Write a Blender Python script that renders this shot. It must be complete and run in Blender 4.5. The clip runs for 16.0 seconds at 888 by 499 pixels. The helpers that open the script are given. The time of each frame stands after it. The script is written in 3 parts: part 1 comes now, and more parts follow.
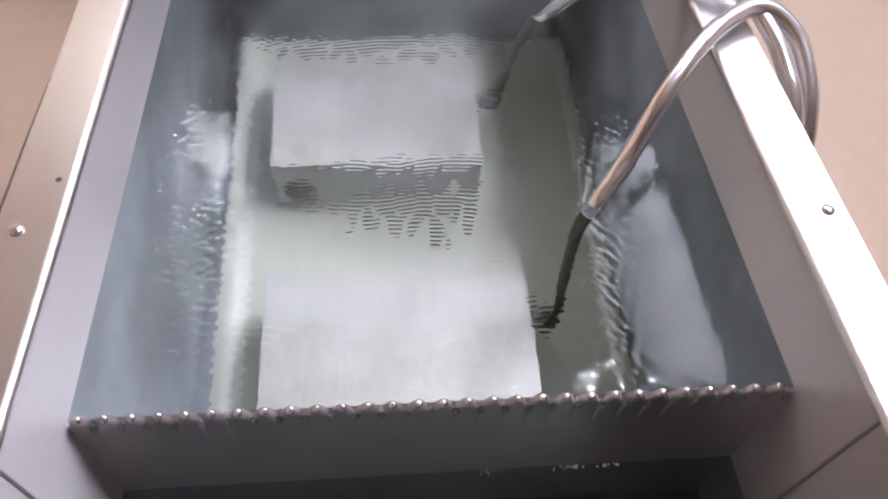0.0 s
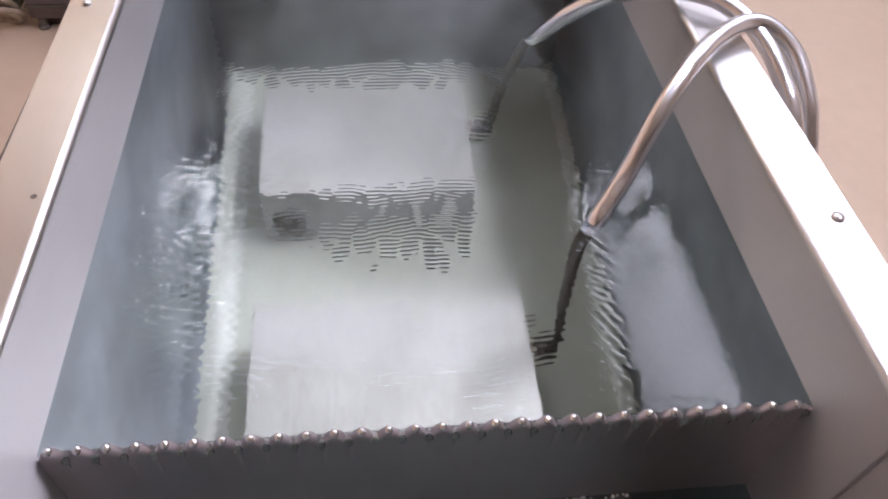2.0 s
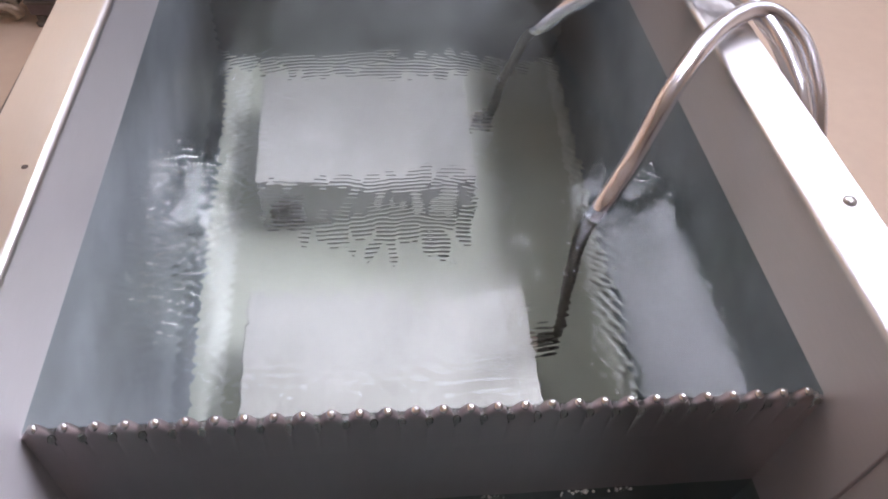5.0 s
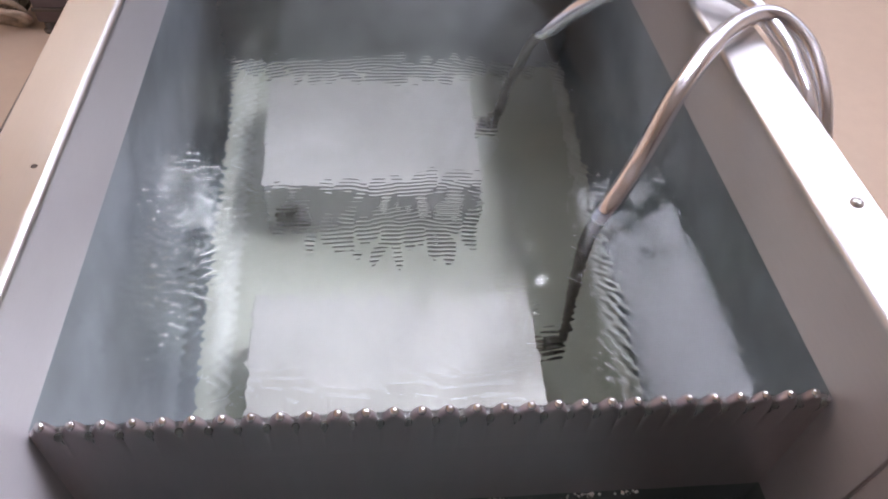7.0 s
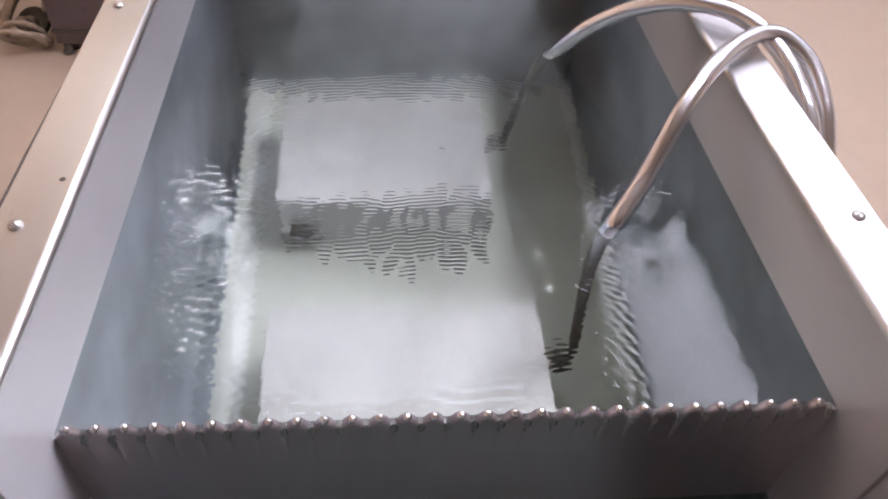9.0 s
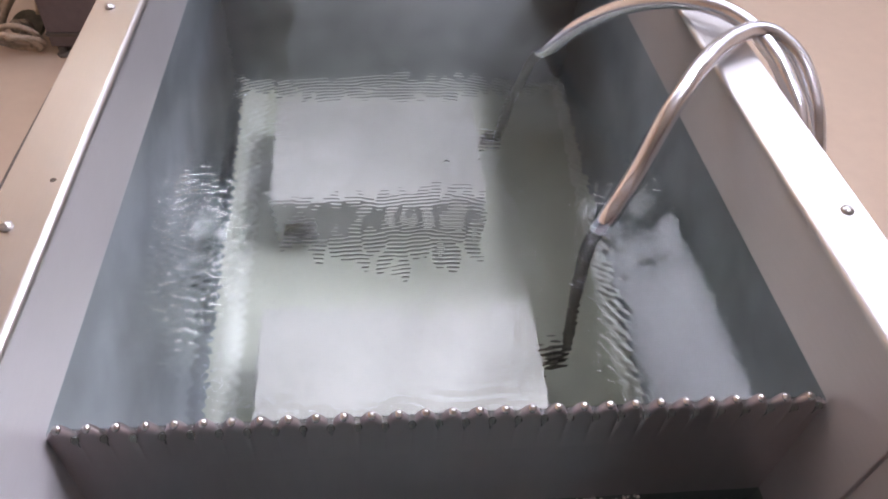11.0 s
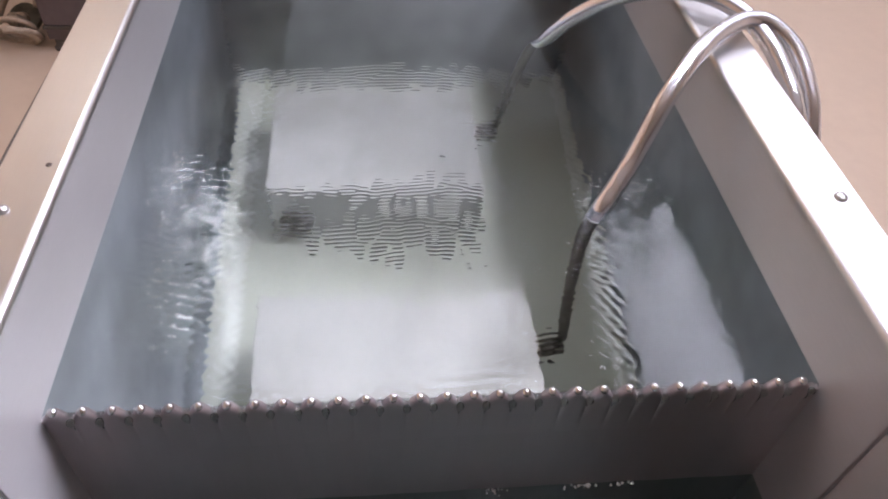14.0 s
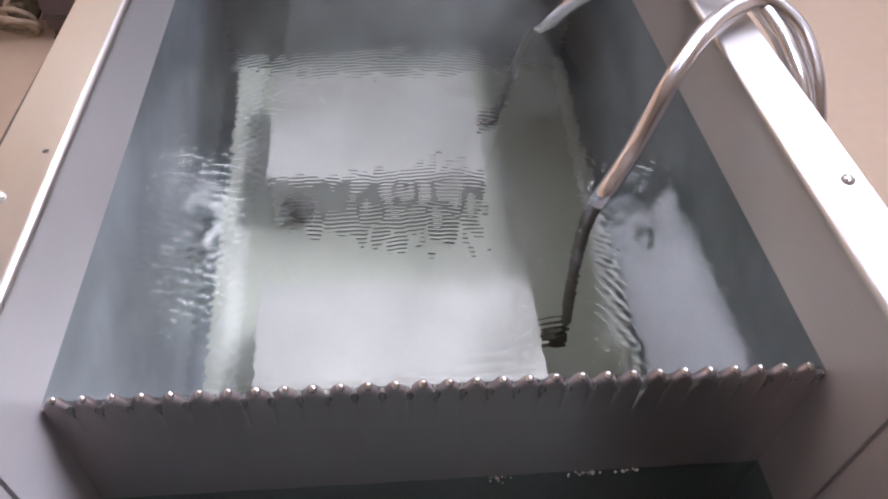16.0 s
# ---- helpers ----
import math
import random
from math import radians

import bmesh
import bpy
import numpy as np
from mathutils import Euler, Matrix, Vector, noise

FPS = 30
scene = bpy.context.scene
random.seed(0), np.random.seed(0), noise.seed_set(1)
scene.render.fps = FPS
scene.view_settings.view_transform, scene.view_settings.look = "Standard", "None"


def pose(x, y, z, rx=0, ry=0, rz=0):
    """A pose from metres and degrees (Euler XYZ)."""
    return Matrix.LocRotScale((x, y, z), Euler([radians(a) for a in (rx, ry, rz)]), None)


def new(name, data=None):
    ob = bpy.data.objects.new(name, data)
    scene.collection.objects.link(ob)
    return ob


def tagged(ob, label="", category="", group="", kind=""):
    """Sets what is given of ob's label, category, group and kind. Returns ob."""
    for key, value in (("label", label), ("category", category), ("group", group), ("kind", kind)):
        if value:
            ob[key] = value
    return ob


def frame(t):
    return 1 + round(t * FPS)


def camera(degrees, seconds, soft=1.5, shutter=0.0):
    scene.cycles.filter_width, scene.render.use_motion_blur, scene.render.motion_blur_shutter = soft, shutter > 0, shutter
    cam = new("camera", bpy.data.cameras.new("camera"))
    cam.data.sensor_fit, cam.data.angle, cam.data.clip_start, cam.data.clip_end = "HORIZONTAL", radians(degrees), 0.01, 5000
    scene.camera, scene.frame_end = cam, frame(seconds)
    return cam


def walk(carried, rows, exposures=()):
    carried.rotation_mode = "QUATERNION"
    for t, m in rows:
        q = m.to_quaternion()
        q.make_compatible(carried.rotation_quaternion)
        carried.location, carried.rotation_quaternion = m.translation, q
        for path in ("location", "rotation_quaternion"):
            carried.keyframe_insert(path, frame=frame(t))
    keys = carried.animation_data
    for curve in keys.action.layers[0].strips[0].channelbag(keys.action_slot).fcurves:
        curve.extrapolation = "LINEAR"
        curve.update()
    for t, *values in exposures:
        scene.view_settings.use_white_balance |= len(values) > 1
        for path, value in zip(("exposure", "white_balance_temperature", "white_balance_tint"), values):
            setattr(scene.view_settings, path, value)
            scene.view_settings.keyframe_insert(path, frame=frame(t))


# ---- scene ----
cam = camera(63.0, 16.0, soft=2.0)
ROWS = [
    (0.0, -0.0533, -0.2495, 0.5520, -8.72, -53.19, 5.34),
    (0.5, -0.0494, -0.2515, 0.5457, -7.91, -51.23, 4.15),
    (1.0, -0.0508, -0.2463, 0.5375, -7.86, -50.60, 3.73),
    (1.5, -0.0560, -0.2540, 0.5228, -8.89, -49.29, 4.33),
    (2.0, -0.0555, -0.2534, 0.5119, -9.29, -49.27, 4.84),
    (2.5, -0.0548, -0.2493, 0.5066, -9.43, -48.94, 5.10),
    (3.0, -0.0559, -0.2519, 0.5025, -9.86, -48.72, 5.62),
    (3.5, -0.0564, -0.2590, 0.4932, -9.78, -48.70, 5.73),
    (4.0, -0.0603, -0.2609, 0.4878, -9.92, -48.57, 6.12),
    (6.5, -0.0592, -0.2670, 0.4784, -9.17, -47.70, 5.36),
    (7.0, -0.0626, -0.2682, 0.4780, -9.13, -47.55, 5.62),
    (7.5, -0.0616, -0.2720, 0.4763, -8.99, -47.11, 5.30),
    (8.0, -0.0595, -0.2780, 0.4779, -8.40, -46.41, 4.71),
    (8.5, -0.0653, -0.2819, 0.4818, -8.53, -46.19, 5.15),
    (9.0, -0.0672, -0.2851, 0.4860, -7.93, -46.06, 4.85),
    (11.5, -0.0604, -0.2911, 0.4857, -8.11, -45.94, 4.44),
    (12.0, -0.0608, -0.2939, 0.4842, -8.01, -45.87, 4.33),
    (12.5, -0.0592, -0.2935, 0.4850, -8.02, -46.17, 4.45),
    (13.0, -0.0597, -0.2936, 0.4825, -8.18, -46.36, 4.67),
    (13.5, -0.0595, -0.2952, 0.4810, -8.31, -46.29, 4.83),
    (14.0, -0.0587, -0.2971, 0.4807, -8.31, -46.18, 4.76),
    (14.5, -0.0594, -0.2972, 0.4831, -8.10, -46.21, 4.50),
    (15.0, -0.0598, -0.2974, 0.4812, -7.96, -46.20, 4.52),
    (15.5, -0.0614, -0.2966, 0.4766, -8.22, -46.53, 4.52),
    (16.0, -0.0576, -0.2960, 0.4729, -8.09, -46.89, 4.30),
]
PATH = [(t, pose(x, y, z, 90 + pitch, 0, yaw) @ pose(0, 0, 0, 0, 0, roll)) for t, x, y, z, yaw, pitch, roll in ROWS]
walk(cam, PATH, exposures=[(0.0, 0.03), (3.5, -0.02), (9.0, -0.02), (12.5, -0.03), (16.0, -0.05)])

# ---- world and light ----
world = bpy.data.worlds.new("room_air")
scene.world = world
world.use_nodes = True
world.node_tree.nodes["Background"].inputs["Color"].default_value = (0.9, 0.85, 0.8, 1)
world.node_tree.nodes["Background"].inputs["Strength"].default_value = 0.15
LAMP_GLOW = 10.5
NEAR_LAMP = 166.0
FAR_FILL = 1.15
HAZE_FILL = 4.0
LONG_LAMP = 1.5
OVER_LAMP = 1.5
WARM_FILL = 2.3
SMALL_LAMP = 24.0

# ---- plan, in metres: water level is z = 0, the weir stands at y = 0 ----
HW = 0.30          # half width of the tank inside
RIM = 0.096        # rim above the water
DEEP = 0.53        # water depth
FAR = 0.865        # far end wall
NEAR = -0.32       # near end wall of the overflow trough
LIP = 0.347        # outer edge of the rim flange
TROUGH = -0.152    # water level in the trough
FLOOR_Z = -0.66
CEIL_Z = 2.0


# ---- materials ----
def material(name):
    m = bpy.data.materials.new(name)
    m.use_nodes = True
    nt = m.node_tree
    nt.nodes.clear()
    out = nt.nodes.new("ShaderNodeOutputMaterial")
    return m, nt, out


def node(nt, kind, **values):
    n = nt.nodes.new(kind)
    for k, v in values.items():
        n.inputs[k].default_value = v
    return n


def mapped(nt, scale):
    tc = nt.nodes.new("ShaderNodeTexCoord")
    mp = nt.nodes.new("ShaderNodeMapping")
    mp.inputs["Scale"].default_value = scale
    nt.links.new(tc.outputs["Object"], mp.inputs["Vector"])
    return mp


def surface(name, dark, light, rough=(0.3, 0.45), metal=0.0, grain=(1, 1, 1), fine=60.0, coarse=5.0, bump=0.1, brushed=None, specular=0.5):
    """A surface with a coarse stain field, a fine grain and relief."""
    m, nt, out = material(name)
    bs = nt.nodes.new("ShaderNodeBsdfPrincipled")
    bs.inputs["Metallic"].default_value = metal
    bs.inputs["Specular IOR Level"].default_value = specular
    mp = mapped(nt, grain)
    n1 = node(nt, "ShaderNodeTexNoise", Scale=fine, Detail=5.0, Roughness=0.6)
    mp2 = mapped(nt, (1, 1, 1))
    n2 = node(nt, "ShaderNodeTexNoise", Scale=coarse, Detail=4.0, Roughness=0.55)
    nt.links.new(mp.outputs[0], n1.inputs["Vector"])
    nt.links.new(mp2.outputs[0], n2.inputs["Vector"])
    mix = nt.nodes.new("ShaderNodeMath")
    mix.operation = "MULTIPLY_ADD"
    mix.inputs[1].default_value = 0.35
    nt.links.new(n1.outputs["Fac"], mix.inputs[0])
    sc = nt.nodes.new("ShaderNodeMath")
    sc.operation = "MULTIPLY"
    sc.inputs[1].default_value = 0.65
    nt.links.new(n2.outputs["Fac"], sc.inputs[0])
    nt.links.new(sc.outputs[0], mix.inputs[2])
    ramp = nt.nodes.new("ShaderNodeValToRGB")
    ramp.color_ramp.elements[0].position, ramp.color_ramp.elements[1].position = 0.3, 0.7
    ramp.color_ramp.elements[0].color, ramp.color_ramp.elements[1].color = (*dark, 1), (*light, 1)
    nt.links.new(mix.outputs[0], ramp.inputs[0])
    nt.links.new(ramp.outputs[0], bs.inputs["Base Color"])
    rr = nt.nodes.new("ShaderNodeMapRange")
    rr.inputs["From Min"].default_value, rr.inputs["From Max"].default_value = 0.3, 0.7
    rr.inputs["To Min"].default_value, rr.inputs["To Max"].default_value = rough
    nt.links.new(mix.outputs[0], rr.inputs["Value"])
    nt.links.new(rr.outputs[0], bs.inputs["Roughness"])
    if brushed:
        # the sheen spreads along this direction, across the brush lines
        way = node(nt, "ShaderNodeCombineXYZ", X=brushed[0], Y=brushed[1], Z=brushed[2])
        nt.links.new(way.outputs[0], bs.inputs["Tangent"])
        bs.inputs["Anisotropic"].default_value = brushed[3]
    if bump:
        b = node(nt, "ShaderNodeBump", Strength=bump, Distance=0.001)
        nt.links.new(n1.outputs["Fac"], b.inputs["Height"])
        nt.links.new(b.outputs[0], bs.inputs["Normal"])
    nt.links.new(bs.outputs[0], out.inputs[0])
    return m


def glowing(name, colour, strength):
    m, nt, out = material(name)
    e = nt.nodes.new("ShaderNodeEmission")
    e.inputs[0].default_value, e.inputs[1].default_value = (*colour, 1), strength
    nt.links.new(e.outputs[0], out.inputs[0])
    return m


def watery(name, tint, bump_scale=0.0, bump=0.0):
    m, nt, out = material(name)
    g = nt.nodes.new("ShaderNodeBsdfGlass")
    g.inputs["Color"].default_value = (*tint, 1)
    g.inputs["Roughness"].default_value = 0.0
    g.inputs["IOR"].default_value = 1.333
    if bump:
        mp = mapped(nt, (1, 1, 1))
        n = node(nt, "ShaderNodeTexNoise", Scale=bump_scale, Detail=3.0)
        b = node(nt, "ShaderNodeBump", Strength=bump, Distance=0.001)
        nt.links.new(mp.outputs[0], n.inputs["Vector"])
        nt.links.new(n.outputs["Fac"], b.inputs["Height"])
        nt.links.new(b.outputs[0], g.inputs["Normal"])
    nt.links.new(g.outputs[0], out.inputs[0])
    return m


STEEL = surface("brushed_stainless", (0.57, 0.555, 0.56), (0.66, 0.645, 0.65), (0.43, 0.51), 0.74, (60, 2, 60), 18, 4, 0.03, brushed=(0, 0, 1, 0.85))
STEEL_RIM = surface("satin_stainless_rim", (0.60, 0.59, 0.58), (0.66, 0.65, 0.64), (0.27, 0.33), 1.0, (60, 2, 60), 18, 5, 0.0)
STEEL_DARK = surface("dark_dull_stainless", (0.30, 0.31, 0.30), (0.46, 0.47, 0.45), (0.35, 0.55), 0.75, (30, 30, 3), 14, 6, 0.05)
# steel under water: its dimness is put into a darker, cloudy colour
STEEL_DIMMED = surface("dimmed_stainless", (0.17, 0.188, 0.192), (0.41, 0.435, 0.45), (0.38, 0.50), 1.0, (2, 2, 1), 9, 5.0, 0.03, brushed=(0, 0, 1, 0.85))
STEEL_FLOOR = surface("tank_bottom_stainless", (0.32, 0.333, 0.255), (0.41, 0.423, 0.335), (0.35, 0.5), 0.15, (1, 1, 1), 40, 6, 0.05)
STEEL_BOX = surface("transducer_stainless", (0.28, 0.275, 0.24), (0.41, 0.403, 0.362), (0.3, 0.42), 0.35, (12, 3, 12), 14, 11, 0.04)
# paler than the bottom: the lit band along the corner is in the colour
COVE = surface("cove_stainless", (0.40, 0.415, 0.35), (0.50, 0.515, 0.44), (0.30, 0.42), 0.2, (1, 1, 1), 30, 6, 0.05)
STEEL_TUBE = surface("conduit_stainless", (0.80, 0.82, 0.86), (0.90, 0.92, 0.96), (0.18, 0.26), 1.0, (1, 1, 1), 220, 20, 0.03)
STEEL_WEIR = surface("weir_stainless", (0.50, 0.435, 0.445), (0.59, 0.515, 0.52), (0.30, 0.38), 0.80, (7, 7, 0.8), 9, 3, 0.0)
SCREW_STEEL = surface("screw_steel", (0.6, 0.59, 0.58), (0.76, 0.75, 0.74), (0.32, 0.44), 1.0, (1, 1, 1), 200, 30, 0.02)
DARK_AND_SHADOW = surface("dark_parts_and_shadow", (0.06, 0.05, 0.042), (0.11, 0.092, 0.078), (0.6, 0.8), 0.0, (1, 1, 1), 200, 30, 0.1)
FLOORING = surface("pinkish_floor_vinyl", (0.37, 0.285, 0.213), (0.445, 0.346, 0.265), (0.35, 0.55), 0.0, (1, 1, 1), 25, 1.2, 0.05)
PEACH_WALL = surface("peach_wall_paint", (0.74, 0.55, 0.38), (0.80, 0.61, 0.44), (0.6, 0.8), 0.0, (1, 1, 1), 60, 1.5, 0.1)
WALL = surface("beige_wall_paint", (0.68, 0.59, 0.51), (0.74, 0.65, 0.57), (0.6, 0.8), 0.0, (1, 1, 1), 60, 1.5, 0.1)
# for the unseen south wall, darkened to cut bounce onto weir and trough
DIM_WALL = surface("dim_wall_paint", (0.27, 0.235, 0.225), (0.34, 0.30, 0.288), (0.5, 0.7), 0.0, (1, 1, 1), 60, 1.5, 0.1)
CEILING = surface("ceiling_paint", (0.70, 0.66, 0.62), (0.76, 0.72, 0.68), (0.7, 0.9), 0.0, (1, 1, 1), 80, 1.5, 0.1)
DARK_METAL = surface("dark_cabinet_paint", (0.075, 0.056, 0.060), (0.13, 0.10, 0.103), (0.35, 0.55), 0.0, (1, 1, 1), 60, 9, 0.08)
BRONZE = surface("tarnished_fitting", (0.10, 0.08, 0.06), (0.36, 0.31, 0.25), (0.32, 0.55), 0.8, (1, 1, 1), 90, 25, 0.1)
WHITE_FRAME = surface("white_lamp_frame", (0.74, 0.74, 0.73), (0.8, 0.8, 0.79), (0.4, 0.5), 0.0, (1, 1, 1), 60, 4, 0.02)
GLOW = glowing("cool_lamp_diffuser", (0.965, 0.945, 1.14), LAMP_GLOW)
NEAR_GLOW = glowing("near_lamp_diffuser", (0.965, 0.945, 1.14), NEAR_LAMP)
FAR_FILL_GLOW = glowing("far_fill_diffuser", (0.99, 0.95, 1.04), FAR_FILL)
HAZE_GLOW = glowing("haze_fill_diffuser", (0.965, 0.945, 1.14), HAZE_FILL)
LONG_GLOW = glowing("long_lamp_diffuser", (0.965, 0.945, 1.14), LONG_LAMP)
SMALL_GLOW = glowing("tube_lamp_diffuser", (0.95, 0.96, 1.05), SMALL_LAMP)
OVER_GLOW = glowing("overhead_lamp_diffuser", (0.965, 0.945, 1.14), OVER_LAMP)
WARM_FILL_GLOW = glowing("warm_fill_diffuser", (1.0, 0.74, 0.52), WARM_FILL)
WATER = watery("clear_water", (0.955, 0.99, 0.995))
# tinted far darker than the tank water: dimness of the trough in colour
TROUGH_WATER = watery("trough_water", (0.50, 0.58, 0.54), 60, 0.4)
HOSE = surface("tan_hose", (0.16, 0.115, 0.08), (0.48, 0.38, 0.28), (0.4, 0.6), 0.0, (1, 1, 1), 70, 16, 0.2)
SLEEVE = surface("dark_rubber_sleeve", (0.025, 0.024, 0.016), (0.13, 0.125, 0.09), (0.45, 0.7), 0.0, (1, 1, 1), 120, 40, 0.2)
GLINT_STEEL = surface("tip_glint_bead", (0.74, 0.73, 0.73), (0.84, 0.83, 0.83), (0.05, 0.10), 1.0, (1, 1, 1), 120, 40, 0.02)
FOAM = surface("white_foam", (0.72, 0.73, 0.72), (0.86, 0.87, 0.86), (0.15, 0.3), 0.0, (1, 1, 1), 300, 60, 0.1)
DROP = watery("water_drops", (0.95, 0.97, 0.96))


# ---- mesh helpers ----
def part(name, bm, mat, parent=None, label="", smooth=False, at=None):
    """Links a bmesh as one mesh object, under a thing or a part."""
    me = bpy.data.meshes.new(name)
    bm.normal_update()
    bm.to_mesh(me)
    bm.free()
    me.materials.append(mat)
    if smooth:
        me.polygons.foreach_set("use_smooth", [True] * len(me.polygons))
    ob = new(name, me)
    if parent is not None:
        ob.parent = parent
    if at is not None:
        ob.matrix_basis = at
    return tagged(ob, label)


def thing(name, label, category, at=None, group="", kind=""):
    ob = new(name)
    ob.empty_display_size = 0.02
    if at is not None:
        ob.matrix_basis = at
    return tagged(ob, label, category, group, kind)


def box(lo, hi, bevel=0.0, segments=2, bm=None):
    bm = bm or bmesh.new()
    lo, hi = Vector(lo), Vector(hi)
    made = bmesh.ops.create_cube(bm, size=1, matrix=Matrix.Translation((lo + hi) / 2) @ Matrix.Diagonal((*(hi - lo), 1)))
    if bevel:
        edges = {e for v in made["verts"] for e in v.link_edges}
        bmesh.ops.bevel(bm, geom=list(edges), offset=bevel, segments=segments, profile=0.5, affect="EDGES")
    return bm


def lathe(profile, steps=24, bm=None, m=Matrix()):
    """Turns (radius, height) pairs round z."""
    bm = bm or bmesh.new()
    rings = []
    for r, z in profile:
        if r < 1e-6:
            rings.append([bm.verts.new(m @ Vector((0, 0, z)))])
        else:
            rings.append([bm.verts.new(m @ Vector((r * math.cos(2 * math.pi * i / steps), r * math.sin(2 * math.pi * i / steps), z))) for i in range(steps)])
    for a, b in zip(rings, rings[1:]):
        for i in range(steps):
            j = (i + 1) % steps
            if len(a) == 1 and len(b) > 1:
                bm.faces.new((a[0], b[i], b[j]))
            elif len(b) == 1 and len(a) > 1:
                bm.faces.new((a[i], b[0], a[j]))
            elif len(a) > 1:
                bm.faces.new((a[i], b[i], b[j], a[j]))
    bmesh.ops.recalc_face_normals(bm, faces=bm.faces)
    return bm


def spline(points, steps=10):
    """Catmull-Rom through the points."""
    p = [Vector(q) for q in points]
    p = [2 * p[0] - p[1]] + p + [2 * p[-1] - p[-2]]
    out = []
    for i in range(1, len(p) - 2):
        a, b, c, d = p[i - 1:i + 3]
        for k in range(steps):
            u = k / steps
            out.append(0.5 * (2 * b + (c - a) * u + (2 * a - 5 * b + 4 * c - d) * u * u + (3 * b - a - 3 * c + d) * u ** 3))
    out.append(p[-2])
    return out


def tube(points, radius, sides=20, bm=None, taper=0.0):
    bm = bm or bmesh.new()
    rings, side = [], None
    for i, q in enumerate(points):
        way = (points[min(i + 1, len(points) - 1)] - points[max(i - 1, 0)]).normalized()
        if side is None:
            side = way.orthogonal().normalized()
        side = (side - way * side.dot(way)).normalized()
        up = way.cross(side)
        r = radius * (1 + taper * i / (len(points) - 1))
        rings.append([bm.verts.new(q + r * (math.cos(2 * math.pi * k / sides) * side + math.sin(2 * math.pi * k / sides) * up)) for k in range(sides)])
    for a, b in zip(rings, rings[1:]):
        for k in range(sides):
            j = (k + 1) % sides
            bm.faces.new((a[k], b[k], b[j], a[j]))
    bm.faces.new(rings[0][::-1])
    bm.faces.new(rings[-1])
    bmesh.ops.recalc_face_normals(bm, faces=bm.faces)
    return bm


def plate(outline, lo, hi, axis, bm=None):
    """An outline of (u, v) pairs made into a plate between lo and hi along the axis; z is up in v for x and y."""
    bm = bm or bmesh.new()
    def place(u, v, w):
        return (w, u, v) if axis == "x" else (u, w, v) if axis == "y" else (u, v, w)
    a = [bm.verts.new(place(u, v, lo)) for u, v in outline]
    b = [bm.verts.new(place(u, v, hi)) for u, v in outline]
    bm.faces.new(a)
    bm.faces.new(b[::-1])
    for i in range(len(a)):
        j = (i + 1) % len(a)
        bm.faces.new((a[i], b[i], b[j], a[j]))
    bmesh.ops.recalc_face_normals(bm, faces=bm.faces)
    return bm


# ---- room ----
X0, X1, Y0, Y1 = -1.35, 3.6, -3.6, 6.0


def build_room():
    floor = part("floor", box((X0, Y0, FLOOR_Z - 0.1), (X1, Y1, FLOOR_Z)), FLOORING)
    tagged(floor, "pinkish beige vinyl floor of the workshop", "floor", kind="structure")
    for name, lo, hi in (("wall_west", (X0 - 0.15, Y0, FLOOR_Z), (X0, Y1, CEIL_Z)), ("wall_east", (X1, Y0, FLOOR_Z), (X1 + 0.15, Y1, CEIL_Z)),
                         ("wall_north", (X0 - 0.15, Y1, FLOOR_Z), (X1 + 0.15, Y1 + 0.15, CEIL_Z)), ("wall_south", (X0 - 0.15, Y0 - 0.15, FLOOR_Z), (X1 + 0.15, Y0, CEIL_Z))):
        if name == "wall_south":
            tagged(part(name, box(lo, hi), DIM_WALL), "unseen south wall, darkened to dim the weir and trough", "wall", kind="structure")
        elif name == "wall_west":
            tagged(part(name, box(lo, hi), PEACH_WALL), "plain peach painted workshop wall", "wall", kind="structure")
        else:
            tagged(part(name, box(lo, hi), WALL), "plain beige painted workshop wall", "wall", kind="structure")
    ceiling = part("ceiling", box((X0 - 0.15, Y0 - 0.15, CEIL_Z), (X1 + 0.15, Y1 + 0.15, CEIL_Z + 0.1)), CEILING)
    tagged(ceiling, "off-white painted ceiling", "ceiling", kind="structure")


def ceiling_light(x0, x1, y0, y1, glow, label):
    lamp = thing("ceiling_light", label, "ceiling light", pose((x0 + x1) / 2, (y0 + y1) / 2, CEIL_Z), "ceiling lights")
    w, d = (x1 - x0) / 2, (y1 - y0) / 2
    bm = bmesh.new()
    for lo, hi in (((-w, -d, -0.05), (w, -d + 0.03, -0.001)), ((-w, d - 0.03, -0.05), (w, d, -0.001)), ((-w, -d + 0.03, -0.05), (-w + 0.03, d - 0.03, -0.001)), ((w - 0.03, -d + 0.03, -0.05), (w, d - 0.03, -0.001))):
        box(lo, hi, bm=bm)
    part("frame", bm, WHITE_FRAME, lamp)
    part("diffuser", box((-w + 0.03, -d + 0.03, -0.04), (w - 0.03, d - 0.03, -0.03)), glow, lamp, "glowing diffuser")


build_room()
ceiling_light(0.97, 1.90, 0.90, 2.3, GLOW, "white framed ceiling light panel, cool white")
ceiling_light(1.92, 2.87, 0.6, 5.2, LONG_GLOW, "long ceiling light panel, cool white")
ceiling_light(0.66, 0.90, 0.18, 0.82, NEAR_GLOW, "bright ceiling light panel close to the tank")
# unseen panel added so its faint reflection brightens the far water
ceiling_light(-0.60, 1.10, 2.96, 5.2, FAR_FILL_GLOW, "added dim fill panel that lifts the far water")
# two unseen panels added for pale haze on the water and ripple contrast
ceiling_light(-0.69, 0.60, 2.32, 2.92, HAZE_GLOW, "added fill panel, cool white, for haze on the water")
